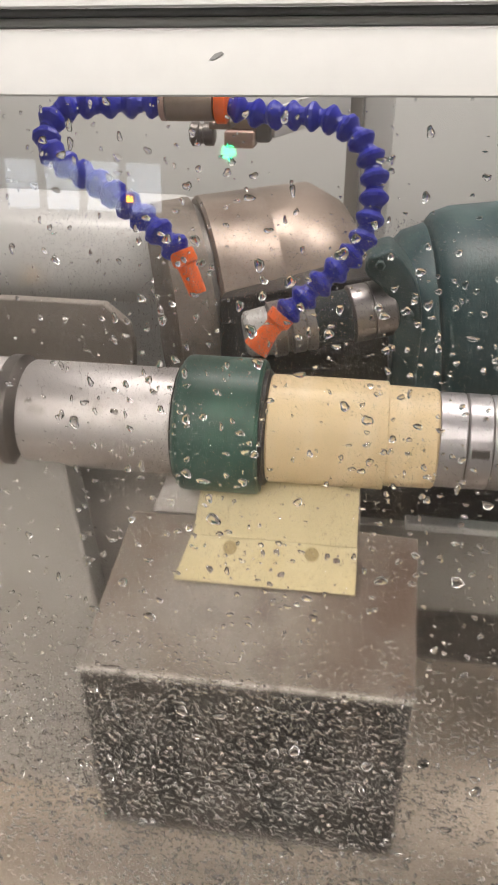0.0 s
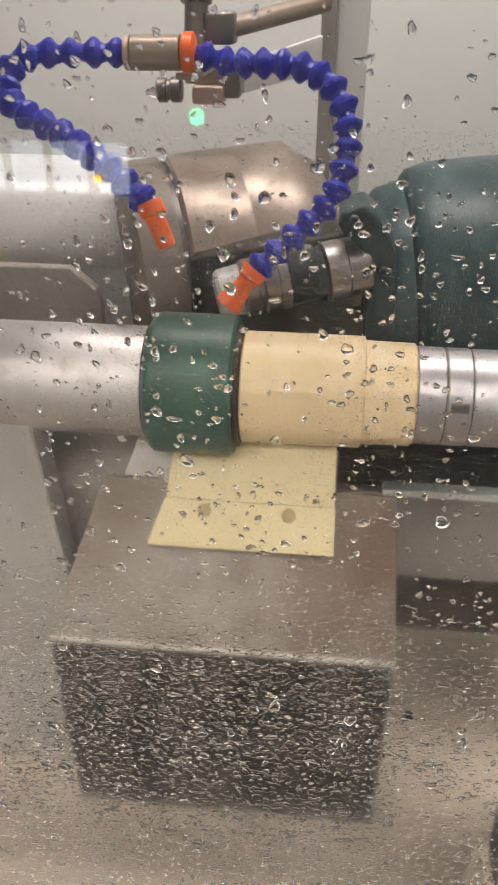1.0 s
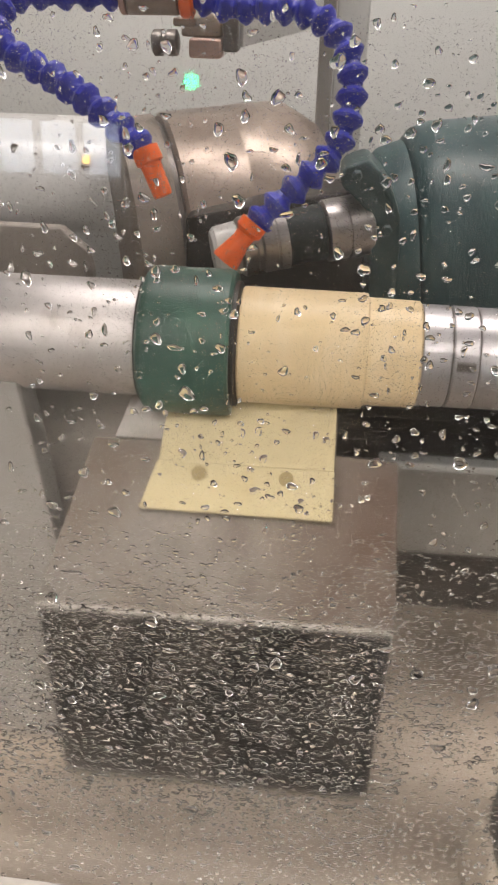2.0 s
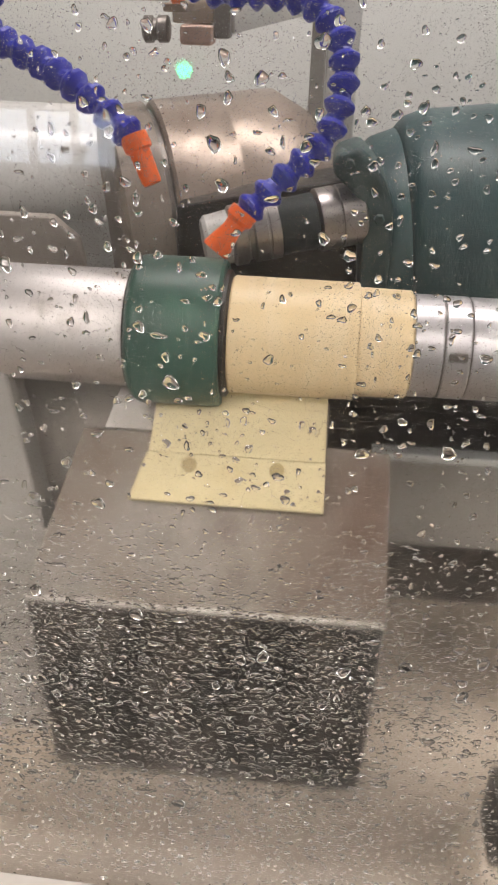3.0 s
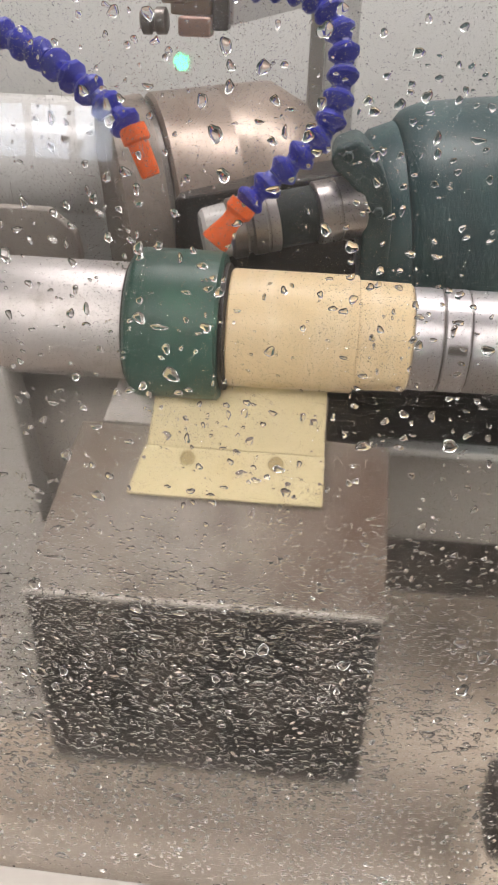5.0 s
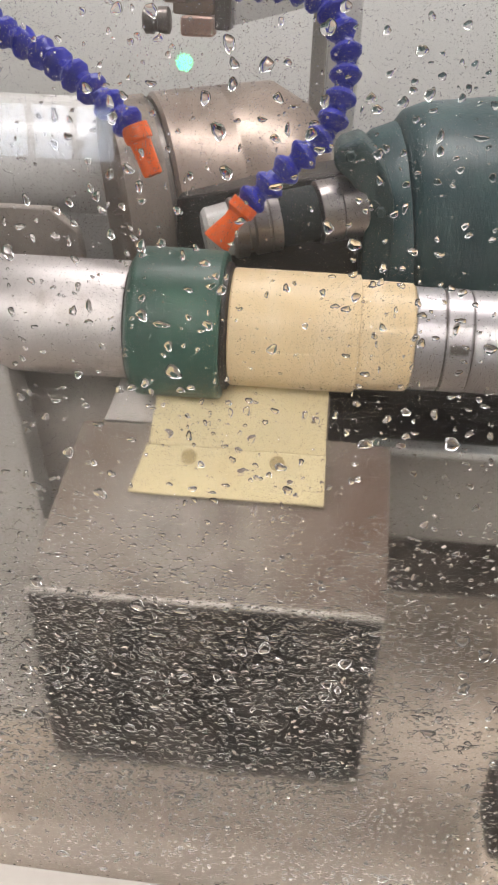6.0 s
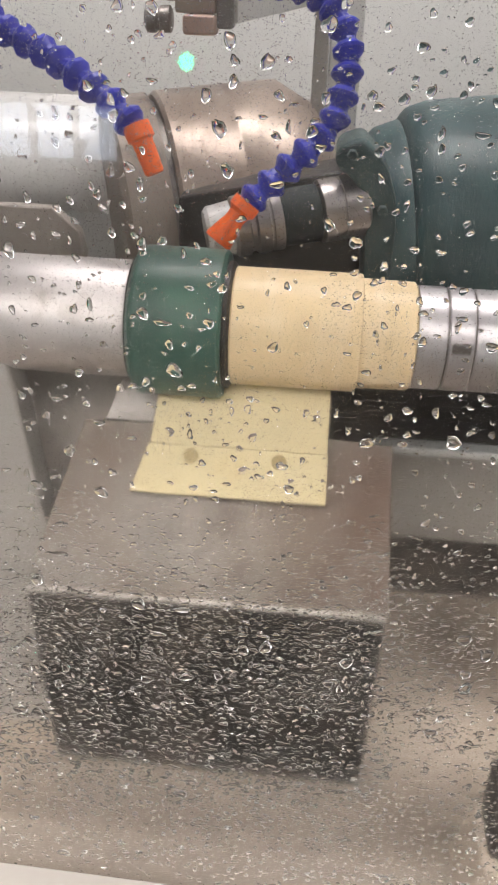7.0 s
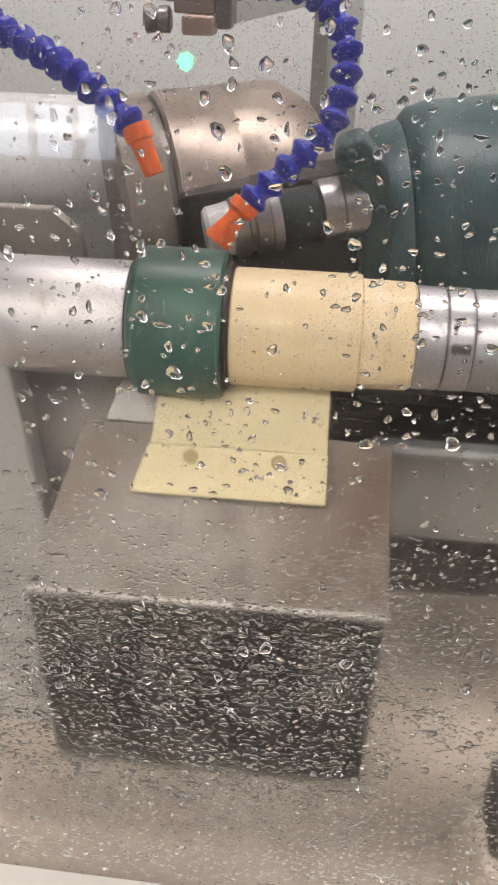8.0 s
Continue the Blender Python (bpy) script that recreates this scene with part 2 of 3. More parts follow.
part("wall_section", box(-3.2, WX0, -3.5, -3.4, WZ0, WZ1), ROOM, ws)
part("wall_section", box(WX1, 3.4, -3.5, -3.4, WZ0, WZ1), ROOM, ws)
setting("backdrop", box(WX0 - 0.3, WX1 + 0.3, -3.62, -3.6, WZ0 - 0.3, WZ1 + 0.3), DAYLIGHT, "bright bluish daylight outside the workshop window", "backdrop")
wf = thing("window_2", (WX0, -3.45, WZ0), "workshop strip window with slim white mullions", "window", kind="structure")
for i in range(8):
    x = WX0 + 0.01 + i * (WX1 - WX0 - 0.02) / 7
    part("mullion", box(x - 0.012, x + 0.012, -3.47, -3.43, WZ0, WZ1, 0.003), ROOM, wf)


def luminaire(x, y, sx, sy):
    t = thing("ceiling_luminaire", (x, y, 1.8), "white workshop ceiling luminaire with a glowing diffuser", "ceiling light", "workshop luminaires")
    part("housing", box(x - sx / 2 - 0.03, x + sx / 2 + 0.03, y - sy / 2 - 0.03, y + sy / 2 + 0.03, 1.775, 1.8, 0.004), WHITE, t)
    part("diffuser", box(x - sx / 2, x + sx / 2, y - sy / 2, y + sy / 2, 1.755, 1.773), LUMINAIRE, t)


luminaire(0.2, -1.5, 2.4, 0.9)
luminaire(-1.6, -2.3, 1.2, 0.6)


def signal_lamp(x, y, z, material, label, r):
    """A small beacon: a half lens that glows and the dark hood behind it."""
    t = thing("signal_lamp", (x, y, -0.9), label, "signal lamp")
    part("stand", lathe([(0, 0.006), (z + 0.9 - 0.018, 0.006)], Matrix.Translation((x, y, -0.9)) @ pose(0, 0, 0, 0, -90, 0), 12), STEEL_DARK, t)
    part("foot", lathe([(0, 0.06), (0.01, 0.06), (0.014, 0.05)], Matrix.Translation((x, y, -0.9)) @ pose(0, 0, 0, 0, -90, 0), 24), STEEL_DARK, t)
    part("lens", lathe([(0.001, r), (r * 0.35, r * 0.94), (r * 0.8, r * 0.62), (r, r * 0.2)], along((x, y, z), (x, y + 1, z)), 20), material, t)
    part("hood", lathe([(-r * 1.2, r * 0.5), (-r, r * 0.9), (-r * 0.6, r * 1.15), (0, r * 1.15)], along((x, y, z), (x, y + 1, z)), 20), STEEL_DARK, t)
    return t


signal_lamp(0.009, -1.026, 0.279, GREEN_LIGHT, "green signal light glowing on a thin stand", 0.0098)
beacon = signal_lamp(-0.744, -3.24, -0.24, AMBER_LIGHT, "amber signal beacon turning on a thin stand", 0.016)

# ---------------------------------------------------------------- machine enclosure
G = -0.179                      # plane of the door's glass
setting("wall_machine_back", box(-0.9, 1.1, 0.74, 0.76, -0.9, 1.02), WALL, "pale grey sheet-metal back wall of enclosure", "wall")
setting("wall_machine_west", box(-0.92, -0.9, -0.2, 0.76, -0.9, 1.02), WALL, "pale grey sheet-metal enclosure side wall", "wall")
setting("wall_machine_east", box(1.1, 1.12, -0.2, 0.76, -0.9, 1.02), WALL, "pale grey sheet-metal enclosure side wall", "wall")
# unseen roof, added dark so the water drops show dark lower halves
setting("unseen_machine_roof", box(-0.9, 1.1, -0.15, 0.74, 1.0, 1.02), ROOF, "unseen dark enclosure roof that darkens the water drops", "roof")
# unseen housing added to go with the fill light inside the machine
lamp = thing("added_fill_lamp", (0.22, 0.30, 1.0), "slim white fill lamp added unseen under the machine roof", "lamp")
part("housing", box(-0.26, 0.70, 0.24, 0.36, 0.988, 1.0, 0.003), WHITE, lamp)

door = thing("sliding_door", (0.2, G, -0.9), "white painted machine door with a large wet window", "machine door")
TOP, BOT = 0.4248, -0.029
TILT = 0.018                    # the door hangs a little higher on its closing side


def rail(z0, z1, y0, y1):
    return prism([(-0.5, y0, z0 - 0.65 * TILT), (0.9, y0, z0 + 0.75 * TILT), (0.9, y0, z1 + 0.75 * TILT), (-0.5, y0, z1 - 0.65 * TILT)], (0, y1 - y0, 0), 0.0015)


top_rail = part("top_rail", rail(TOP, TOP + 0.0188, G - 0.028, G - 0.004), WHITE, door)
part("rail_lip", rail(TOP + 0.0189, TOP + 0.0215, G - 0.025, G - 0.004), WHITE, door)
part("paint_chip", prism([(0.1438, G - 0.0283, 0.4350), (0.1452, G - 0.0283, 0.4349), (0.1483, G - 0.0283, 0.4367), (0.1475, G - 0.0283, 0.4373), (0.1455, G - 0.0283, 0.4366)], (0, 0.001, 0)), SEAL, top_rail, "grey chip in the paint")
part("rail_seal", rail(TOP + 0.0216, TOP + 0.0240, G - 0.024, G - 0.004), SEAL, door, "grey rubber seal strip")
part("upper_panel", rail(TOP + 0.0241, 0.97, G - 0.034, G - 0.004), WHITE, door)
part("bottom_rail", prism([(-0.5, G - 0.028, -0.9), (0.9, G - 0.028, -0.9), (0.9, G - 0.028, BOT - 0.034), (-0.5, G - 0.028, BOT + 0.018)], (0, 0.024, 0), 0.002), RAIL, door, "beige-grey lower rail")
for x0, x1 in ((-0.9, -0.5), (0.9, 1.1)):
    part("stile", box(x0, x1, G - 0.03, G - 0.004, -0.9, 1.0, 0.003), WHITE, door)
pane = part("pane", box(-0.495, 0.895, G - 0.0035, G, -0.2, 0.60), GLASS, door, "clear glass pane covered with water drops", False)
pane.visible_shadow = False

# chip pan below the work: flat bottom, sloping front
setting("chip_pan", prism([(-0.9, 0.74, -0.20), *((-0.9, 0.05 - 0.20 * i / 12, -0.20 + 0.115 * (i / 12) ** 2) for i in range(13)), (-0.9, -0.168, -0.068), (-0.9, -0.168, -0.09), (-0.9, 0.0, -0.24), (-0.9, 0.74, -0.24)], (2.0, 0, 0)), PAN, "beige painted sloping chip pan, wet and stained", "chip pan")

# ---------------------------------------------------------------- slanted base and its support block
S = Vector((0, 0.574, 0.819))       # up the slope
N = Vector((0, -0.819, 0.574))      # out of the slope


def slope(x, u, out=0.0):
    return Vector((x, 0, 0)) + S * u + N * out


base = thing("slanted_base", (0.125, 0.1, -0.2), "wet grey cast slanted base with a pitted, shade-dark front", "machine base")
bm = prism([slope(-0.002, 0), slope(0.252, 0), slope(0.2475, 0.119), slope(0.2035, 0.121), slope(0.2035, 0.152), slope(0.084, 0.152), slope(0.082, 0.1235), slope(0.030, 0.1225)], -N * 0.05, 0.0015)
part("sloping_top", bm, CAST, base, "wet grey sloping steel plate with rust stains")
# the front's shade is in its dark colour, along with the pits
part("front_face", prism([(-0.001, 0.004, -0.004), (0.251, 0.004, -0.004), (0.250, 0.019, -0.19), (0.002, 0.019, -0.19)], (0, 0.10, 0), 0.002), CAST_DARK, base, "wet pitted cast front face, coloured dark for its shade")
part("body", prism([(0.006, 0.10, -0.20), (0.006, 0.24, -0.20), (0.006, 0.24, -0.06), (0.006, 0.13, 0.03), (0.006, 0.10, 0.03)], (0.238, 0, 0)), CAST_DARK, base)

# wet highlight along the front edge, painted as a pale grey strip
part("bright_edge", lathe([(0.0, 0.0022), (0.001, 0.0026), (0.250, 0.0026), (0.251, 0.0022)], Matrix.Translation((-0.0005, 0.0022, 0.0)), 16), EDGE, base, "pale strip for the wet edge's highlight")

part("shim_plate", prism([slope(0.0445, 0.1238, -0.03), slope(0.0815, 0.1240, -0.03), slope(0.0835, 0.157, -0.03), slope(0.0545, 0.157, -0.03)], N * 0.028, 0.0008), SHIM, base, "paler wet steel shim plate")

block = thing("support_block", (0.14, 0.06, 0.09), "cream plastic support block bolted to the slanted base", "support block")
lower_step = part("lower_step", prism([slope(0.0685, 0.074, 0.0), slope(0.2035, 0.074, 0.0), slope(0.203, 0.1083, 0.0), slope(0.079, 0.1083, 0.0)], N * 0.0108, 0.0006), CREAM_BLOCK, block)
part("upper_step", prism([slope(0.080, 0.1085, 0.0), slope(0.2025, 0.1085, 0.0), slope(0.2015, 0.162, 0.0), slope(0.084, 0.162, 0.0)], N * 0.0104, 0.0006), CREAM_BLOCK, block)
# bolt recesses: their shade is a darker cream disc, no hole is cut
for x in (0.109, 0.170):
    c = slope(x, 0.101, 0.0106)
    part("bolt_recess", lathe([(0, 0.0055), (0.0008, 0.005)], along(c, c + N), 24), RECESS_SHADE, lower_step)

# headstock side cover and the ledge on the far side
head = thing("headstock_cover", (-0.2, 0.08, -0.2), "grey painted headstock cover beside the base", "machine cover")
part("panel", prism([(-0.6, 0.06, -0.2), (0.03, 0.06, -0.2), (-0.006, 0.06, 0.04), (-0.019, 0.06, 0.15), (-0.6, 0.06, 0.15)], (0, 0.03, 0), 0.004), PAINT_GREY, head)
part("inner_web", box(-0.3, 0.06, 0.13, 0.16, -0.2, 0.15), GUARD_PALE, head)

ledge = thing("bed_ledge", (0.45, 0.3, -0.2), "grey painted bed ledge with a bright edge", "machine bed")
part("body", box(0.2, 1.0, 0.26, 0.274, -0.112, -0.014, 0.002), PAINT_GREY, ledge)
# dark block added for the shade in the cavity behind the ledge
part("cavity_fill", box(0.2, 1.0, 0.2745, 0.34, -0.112, -0.018), CAVITY, ledge, "near-black block for the cavity's shade")
# recess in a darker mottled brown than the pan
part("recess", box(0.2, 1.0, 0.285, 0.34, -0.2, -0.1125), RECESS_BROWN, ledge, "dark mottled recess below the ledge")
# thin white strip along the ledge's front edge
part("bright_edge", box(0.252, 1.0, 0.2545, 0.272, -0.0135, -0.0060, 0.002), WHITE, ledge, "pale edge strip")
bel = thing("way_cover", (0.45, 0.37, -0.2), "black pleated way cover behind the bed ledge", "way cover")
for i in range(16):
    z = -0.05 + i * 0.0125
    part("pleat", prism([(0.19, 0.36, z), (0.19, 0.348, z + 0.006), (0.19, 0.36, z + 0.012), (0.19, 0.38, z + 0.012), (0.19, 0.38, z)], (0.8, 0, 0)), CAVITY, bel)

# ---------------------------------------------------------------- turning parts on the spindle axis
AY, AZ = 0.090, 0.1705
AXIS = []


def turning(name, x, label, category):
    t = thing(name, (x, AY, AZ), label, category)
    AXIS.append(t)
    return t


def ax(profile, seg=72):
    return lathe(profile, Matrix.Translation((0, AY, AZ)), seg)


shaft = turning("drive_shaft", 0.0, "turned steel drive shaft with a dark groove", "shaft")
part("shaft_body", ax([(-0.0505, 0.035), (-0.0495, 0.0385), (-0.047, 0.0398), (0.0630, 0.0398), (0.0645, 0.0392)]), STEEL, shaft)
part("groove", ax([(-0.066, 0.0405), (-0.0645, 0.043), (-0.056, 0.043), (-0.0506, 0.0365)]), STEEL_DARK, shaft, "dark oily groove")
part("shaft_body", ax([(-0.30, 0.0405), (-0.068, 0.0405), (-0.0661, 0.0395)]), STEEL, shaft)
collar = turning("clamp_collar", 0.09, "dark green plastic collar with black edges", "collar")
part("ring", ax([(0.0665, 0.0437), (0.0685, 0.0475), (0.0705, 0.0497), (0.0735, 0.0505), (0.1200, 0.0505), (0.1262, 0.0501), (0.1282, 0.0482)]), GREEN, collar)
part("edge_band", ax([(0.0648, 0.0405), (0.0652, 0.0428), (0.0664, 0.0436)]), BLACK, collar, "thin black edge band")
part("edge_band", ax([(0.1283, 0.0432), (0.1312, 0.0430), (0.1326, 0.0405)]), BLACK, collar, "black rubber edge band")
work = turning("workpiece", 0.19, "cream plastic stepped cylinder being turned", "workpiece")
part("body", ax([(0.1328, 0.0388), (0.1340, 0.0398), (0.2160, 0.0396), (0.2172, 0.0390), (0.2178, 0.0368), (0.2515, 0.0362), (0.2530, 0.0346)]), CREAM, work)
tail = turning("tail_shaft", 0.30, "bright steel tail shaft with a grooved ring", "shaft")
part("sleeve", ax([(0.2533, 0.0338), (0.2538, 0.0344), (0.2710, 0.0344), (0.2717, 0.0338)]), STEEL_BRIGHT, tail)
part("groove", ax([(0.2718, 0.0330), (0.2730, 0.0330)]), STEEL_DARK, tail, "thin dark groove")
tail_ring = part("ring", ax([(0.2731, 0.0338), (0.2737, 0.0344), (0.2885, 0.0344), (0.2893, 0.0338)]), STEEL_BRIGHT, tail)
part("groove", ax([(0.2894, 0.0330), (0.2903, 0.0330)]), STEEL_DARK, tail, "thin dark groove")
part("sleeve", ax([(0.2904, 0.0334), (0.2915, 0.0341), (0.55, 0.0341)]), STEEL_BRIGHT, tail)
part("key_slot", box(0.2750, 0.2870, AY - 0.0350, AY - 0.032, AZ + 0.004, AZ + 0.010), STEEL_DARK, tail_ring, "dark key slot")

# ---------------------------------------------------------------- rear unit: cover tube, brown chuck, spindle, teal motor
tube = thing("cover_tube", (-0.3, 0.46, 0.18), "glossy white cover tube behind the drive shaft", "cover tube")
part("tube", lathe([(-0.7, 0.080), (-0.010, 0.080), (-0.006, 0.078), (0.004, 0.078)], Matrix.Translation((0, 0.46, 0.182))), SHAFT_WHITE, tube)
part("skirt", box(-0.7, -0.014, 0.3822, 0.396, 0.0, 0.164), WHITE, tube, "flat white lower skirt")
guard = thing("guard_block", (-0.12, 0.31, 0.1), "brown-grey cast guard block with a chamfered corner", "guard")
part("body", prism([(-0.4, 0.30, 0.0), (-0.030, 0.30, 0.0), (-0.028, 0.30, 0.148), (-0.032, 0.30, 0.168), (-0.056, 0.30, 0.188), (-0.4, 0.30, 0.190)], (0, 0.014, 0), 0.003), GUARD, guard)

chuck = thing("rear_chuck", (0.1, 0.34, 0.2), "brown-grey steel chuck with a dark grooved rim", "chuck")
CM = along((0.006, 0.340, 0.172), (0.197, 0.410, 0.190))
part("body", lathe([(0.034, 0.106), (0.037, 0.1090), (0.092, 0.1092), (0.0935, 0.1085), (0.0965, 0.1085), (0.098, 0.1092), (0.148, 0.1090), (0.176, 0.0900), (0.190, 0.066)], CM, 40), BROWN, chuck)
part("rim_groove", lathe([(0.028, 0.101), (0.0335, 0.101)], CM), STEEL_DARK, chuck, "dark rim groove")
part("face_plate", lathe([(-0.014, 0.080), (-0.011, 0.104), (-0.008, 0.1075), (0.0275, 0.1085)], CM), BROWN_DARK, chuck, "darker worn face plate")

spin = thing("rear_spindle", (0.17, 0.30, 0.17), "steel tool spindle with dark bands", "spindle")
SM = along((0.099, 0.190, 0.205), (0.228, 0.226, 0.227))
# plain black wedge that fills the dark band under the chuck
shroud = thing("spindle_wedge", (0.15, 0.27, 0.1), "black wedge-shaped block behind the tool spindle", "shroud")
part("body", prism([(0.070, 0.238, 0.09), (0.228, 0.238, 0.09), (0.214, 0.238, 0.240), (0.207, 0.238, 0.247), (0.070, 0.238, 0.219)], (0, 0.06, 0), 0.003), BLACK, shroud)
part("nose", lathe([(0.0, 0.016), (0.003, 0.019), (0.020, 0.0205)], SM, 40), SHAFT_WHITE, spin, "pale nose cap")
part("ring", lathe([(0.021, 0.021), (0.0225, 0.023), (0.032, 0.023), (0.0335, 0.0205), (0.037, 0.0205), (0.0385, 0.023), (0.048, 0.023), (0.0485, 0.022), (0.050, 0.022), (0.0505, 0.023), (0.058, 0.023)], SM, 48), STEEL_SPIN, spin)
part("band", lathe([(0.0585, 0.0215), (0.088, 0.0215)], SM, 40), MOTOR_DARK, spin, "dark green band")
part("ring", lathe([(0.0885, 0.021), (0.0905, 0.0240), (0.104, 0.0240), (0.1045, 0.0225), (0.1065, 0.0225), (0.107, 0.0240), (0.124, 0.0240), (0.126, 0.022)], SM, 48), STEEL_SPIN, spin)
part("rear_collar", lathe([(0.1265, 0.0190), (0.136, 0.0190)], SM, 40), BLACK, spin, "black collar")

motor = thing("rear_motor", (0.45, 0.42, 0.18), "dark teal painted motor housing with rounded nose", "motor")
MM = along((0.196, 0.300, 0.166), (0.6, 0.335, 0.205))
part("housing", lathe([(0.060, 0.094), (0.062, 0.1065), (0.068, 0.1135), (0.084, 0.1180), (0.142, 0.1185), (0.144, 0.1172), (0.147, 0.1172), (0.149, 0.1187), (0.5, 0.119)], MM, 40), MOTOR, motor)
part("shoulder", lathe([(0.030, 0.070), (0.033, 0.092), (0.040, 0.0992), (0.0595, 0.1045)], MM, 40), MOTOR, motor, "tapered teal shoulder")
flange = part("flange", prism([(0.213, 0.203, 0.2775), (0.197, 0.203, 0.2715), (0.193, 0.203, 0.264), (0.195, 0.203, 0.256), (0.208, 0.203, 0.246), (0.218, 0.203, 0.233), (0.2215, 0.203, 0.214), (0.2215, 0.203, 0.09), (0.2440, 0.203, 0.09), (0.2440, 0.203, 0.212), (0.2415, 0.203, 0.236), (0.2340, 0.203, 0.254), (0.2240, 0.203, 0.268)], (0, 0.055, 0), 0.005), MOTOR_NOSE, motor, "hooked darker teal flange")
for bx, bz in ((0.2060, 0.2655), (0.2320, 0.2260), (0.2330, 0.1500)):
    part("bolt", lathe([(0, 0.0042), (0.004, 0.0042), (0.005, 0.0032)], along((bx, 0.2028, bz), (bx, 0.17, bz)), 6), MOTOR_NOSE, flange)

post = thing("hose_post", (0.19, 0.44, -0.2), "grey steel post against the back wall", "post")
part("column", box(0.168, 0.182, 0.40, 0.44, -0.2, 0.9, 0.003), PAINT_GREY, post, "darker edge angle")
part("cover", box(0.1825, 0.212, 0.405, 0.44, -0.2, 0.9, 0.003), POST, post)

# ---------------------------------------------------------------- coolant manifold and segmented hoses
man = thing("coolant_manifold", (0.055, 0.222, 0.38), "dull brass coolant manifold tube with orange ends", "manifold")
M0, M1 = (0.027, 0.222, 0.3795), (0.080, 0.222, 0.3805)
man_tube = part("tube", lathe([(0.005, 0.0105), (0.006, 0.0125), (0.042, 0.0125), (0.043, 0.0105)], along(M0, M1), 32), BRASS, man)
part("end_fitting", lathe([(0.0, 0.011), (0.001, 0.0125), (0.0045, 0.0125)], along(M0, M1), 32), PINK, man_tube, "faded orange end fitting")
part("end_fitting", lathe([(0.0435, 0.0125), (0.045, 0.0145), (0.052, 0.0145), (0.0535, 0.012)], along(M0, M1), 32), ORANGE, man_tube, "bright orange end fitting")
part("clamp", box(0.0569, 0.0857, 0.340, 0.366, 0.3305, 0.3465, 0.004), PINK, man, "pinkish metal clamp block")
part("clamp_cap", box(0.0500, 0.0855, 0.345, 0.372, 0.3470, 0.3640, 0.003), BRASS, man, "dull brown clamp cap")
part("clamp_knob", lathe([(0, 0.008), (0.002, 0.0110), (0.009, 0.0110), (0.010, 0.009), (0.013, 0.009), (0.014, 0.0110), (0.022, 0.0110), (0.0235, 0.008)], along((0.0235, 0.352, 0.341), (0.0490, 0.352, 0.342)), 14), STEEL_DARK, man, "dark clamp knob")
part("clamp_nut", box(0.0862, 0.0998, 0.342, 0.368, 0.3360, 0.366, 0.003), STEEL_DARK, man, "dark clamp nut")
part("clamp_stem", box(0.062, 0.080, 0.236, 0.3395, 0.3600, 0.3660, 0.002), BRASS, man, "short brass clamp stem")
part("valve", merge(lathe([(0, 0.009), (0.028, 0.009), (0.029, 0.012), (0.036, 0.012), (0.037, 0.009)], along((0.078, 0.24, 0.385), (0.078, 0.25, 0.43)), 24), box(0.084, 0.108, 0.236, 0.262, 0.385, 0.408, 0.004)), STEEL_DARK, man, "dark valve with a stub")
part("feed_pipe", lathe([(0, 0.008), (0.105, 0.008)], along((0.10, 0.25, 0.396), (0.19, 0.34, 0.418)), 20), BRASS, man)
part("arm", prism([(0.100, 0.347, 0.3405), (0.1665, 0.402, 0.3562), (0.1665, 0.402, 0.386), (0.100, 0.347, 0.366)], (0.004, -0.005, 0), 0.0015), POST, man, "flat grey carrying arm")


def curve_points(keys, step):
    """Places at equal steps along a smooth line through keys."""
    k = [Vector(p) for p in keys]
    k = [k[0] * 2 - k[1], *k, k[-1] * 2 - k[-2]]
    fine = []
    for i in range(1, len(k) - 2):
        for j in range(40):
            t = j / 40
            a, b, c, d = k[i - 1:i + 3]
            fine.append(0.5 * ((2 * b) + (c - a) * t + (2 * a - 5 * b + 4 * c - d) * t * t + (3 * b - a - 3 * c + d) * t ** 3))
    fine.append(k[-2])
    total = sum((q - p).length for p, q in zip(fine, fine[1:]))
    n = max(2, round(total / step))
    out, gone, want = [fine[0]], 0.0, total / n
    for p, q in zip(fine, fine[1:]):
        d = (q - p).length
        while gone + d >= want * len(out) - 1e-9 and len(out) <= n:
            out.append(p.lerp(q, (want * len(out) - gone) / d if d else 0))
        gone += d
    return out


SEG = None


def segment_mesh():
    """One hose segment: necks at both ends of a ridged, faceted ball."""
    bm = lathe([(-0.0078, 0.0066), (-0.0060, 0.0074), (-0.0040, 0.0098), (-0.0016, 0.0123), (0.0008, 0.0127), (0.0030, 0.0108), (0.0050, 0.0080), (0.0078, 0.0070)], None, 10)
    bmesh.ops.recalc_face_normals(bm, faces=bm.faces)
    for f in bm.faces:
        f.smooth = True
    for e in bm.edges:
        if len(e.link_faces) == 2 and e.calc_face_angle(0) > 0.45:
            e.smooth = False
    me = bpy.data.meshes.new("segment")
    bm.to_mesh(me)
    bm.free()
    me.materials.append(BLUE)
    return me


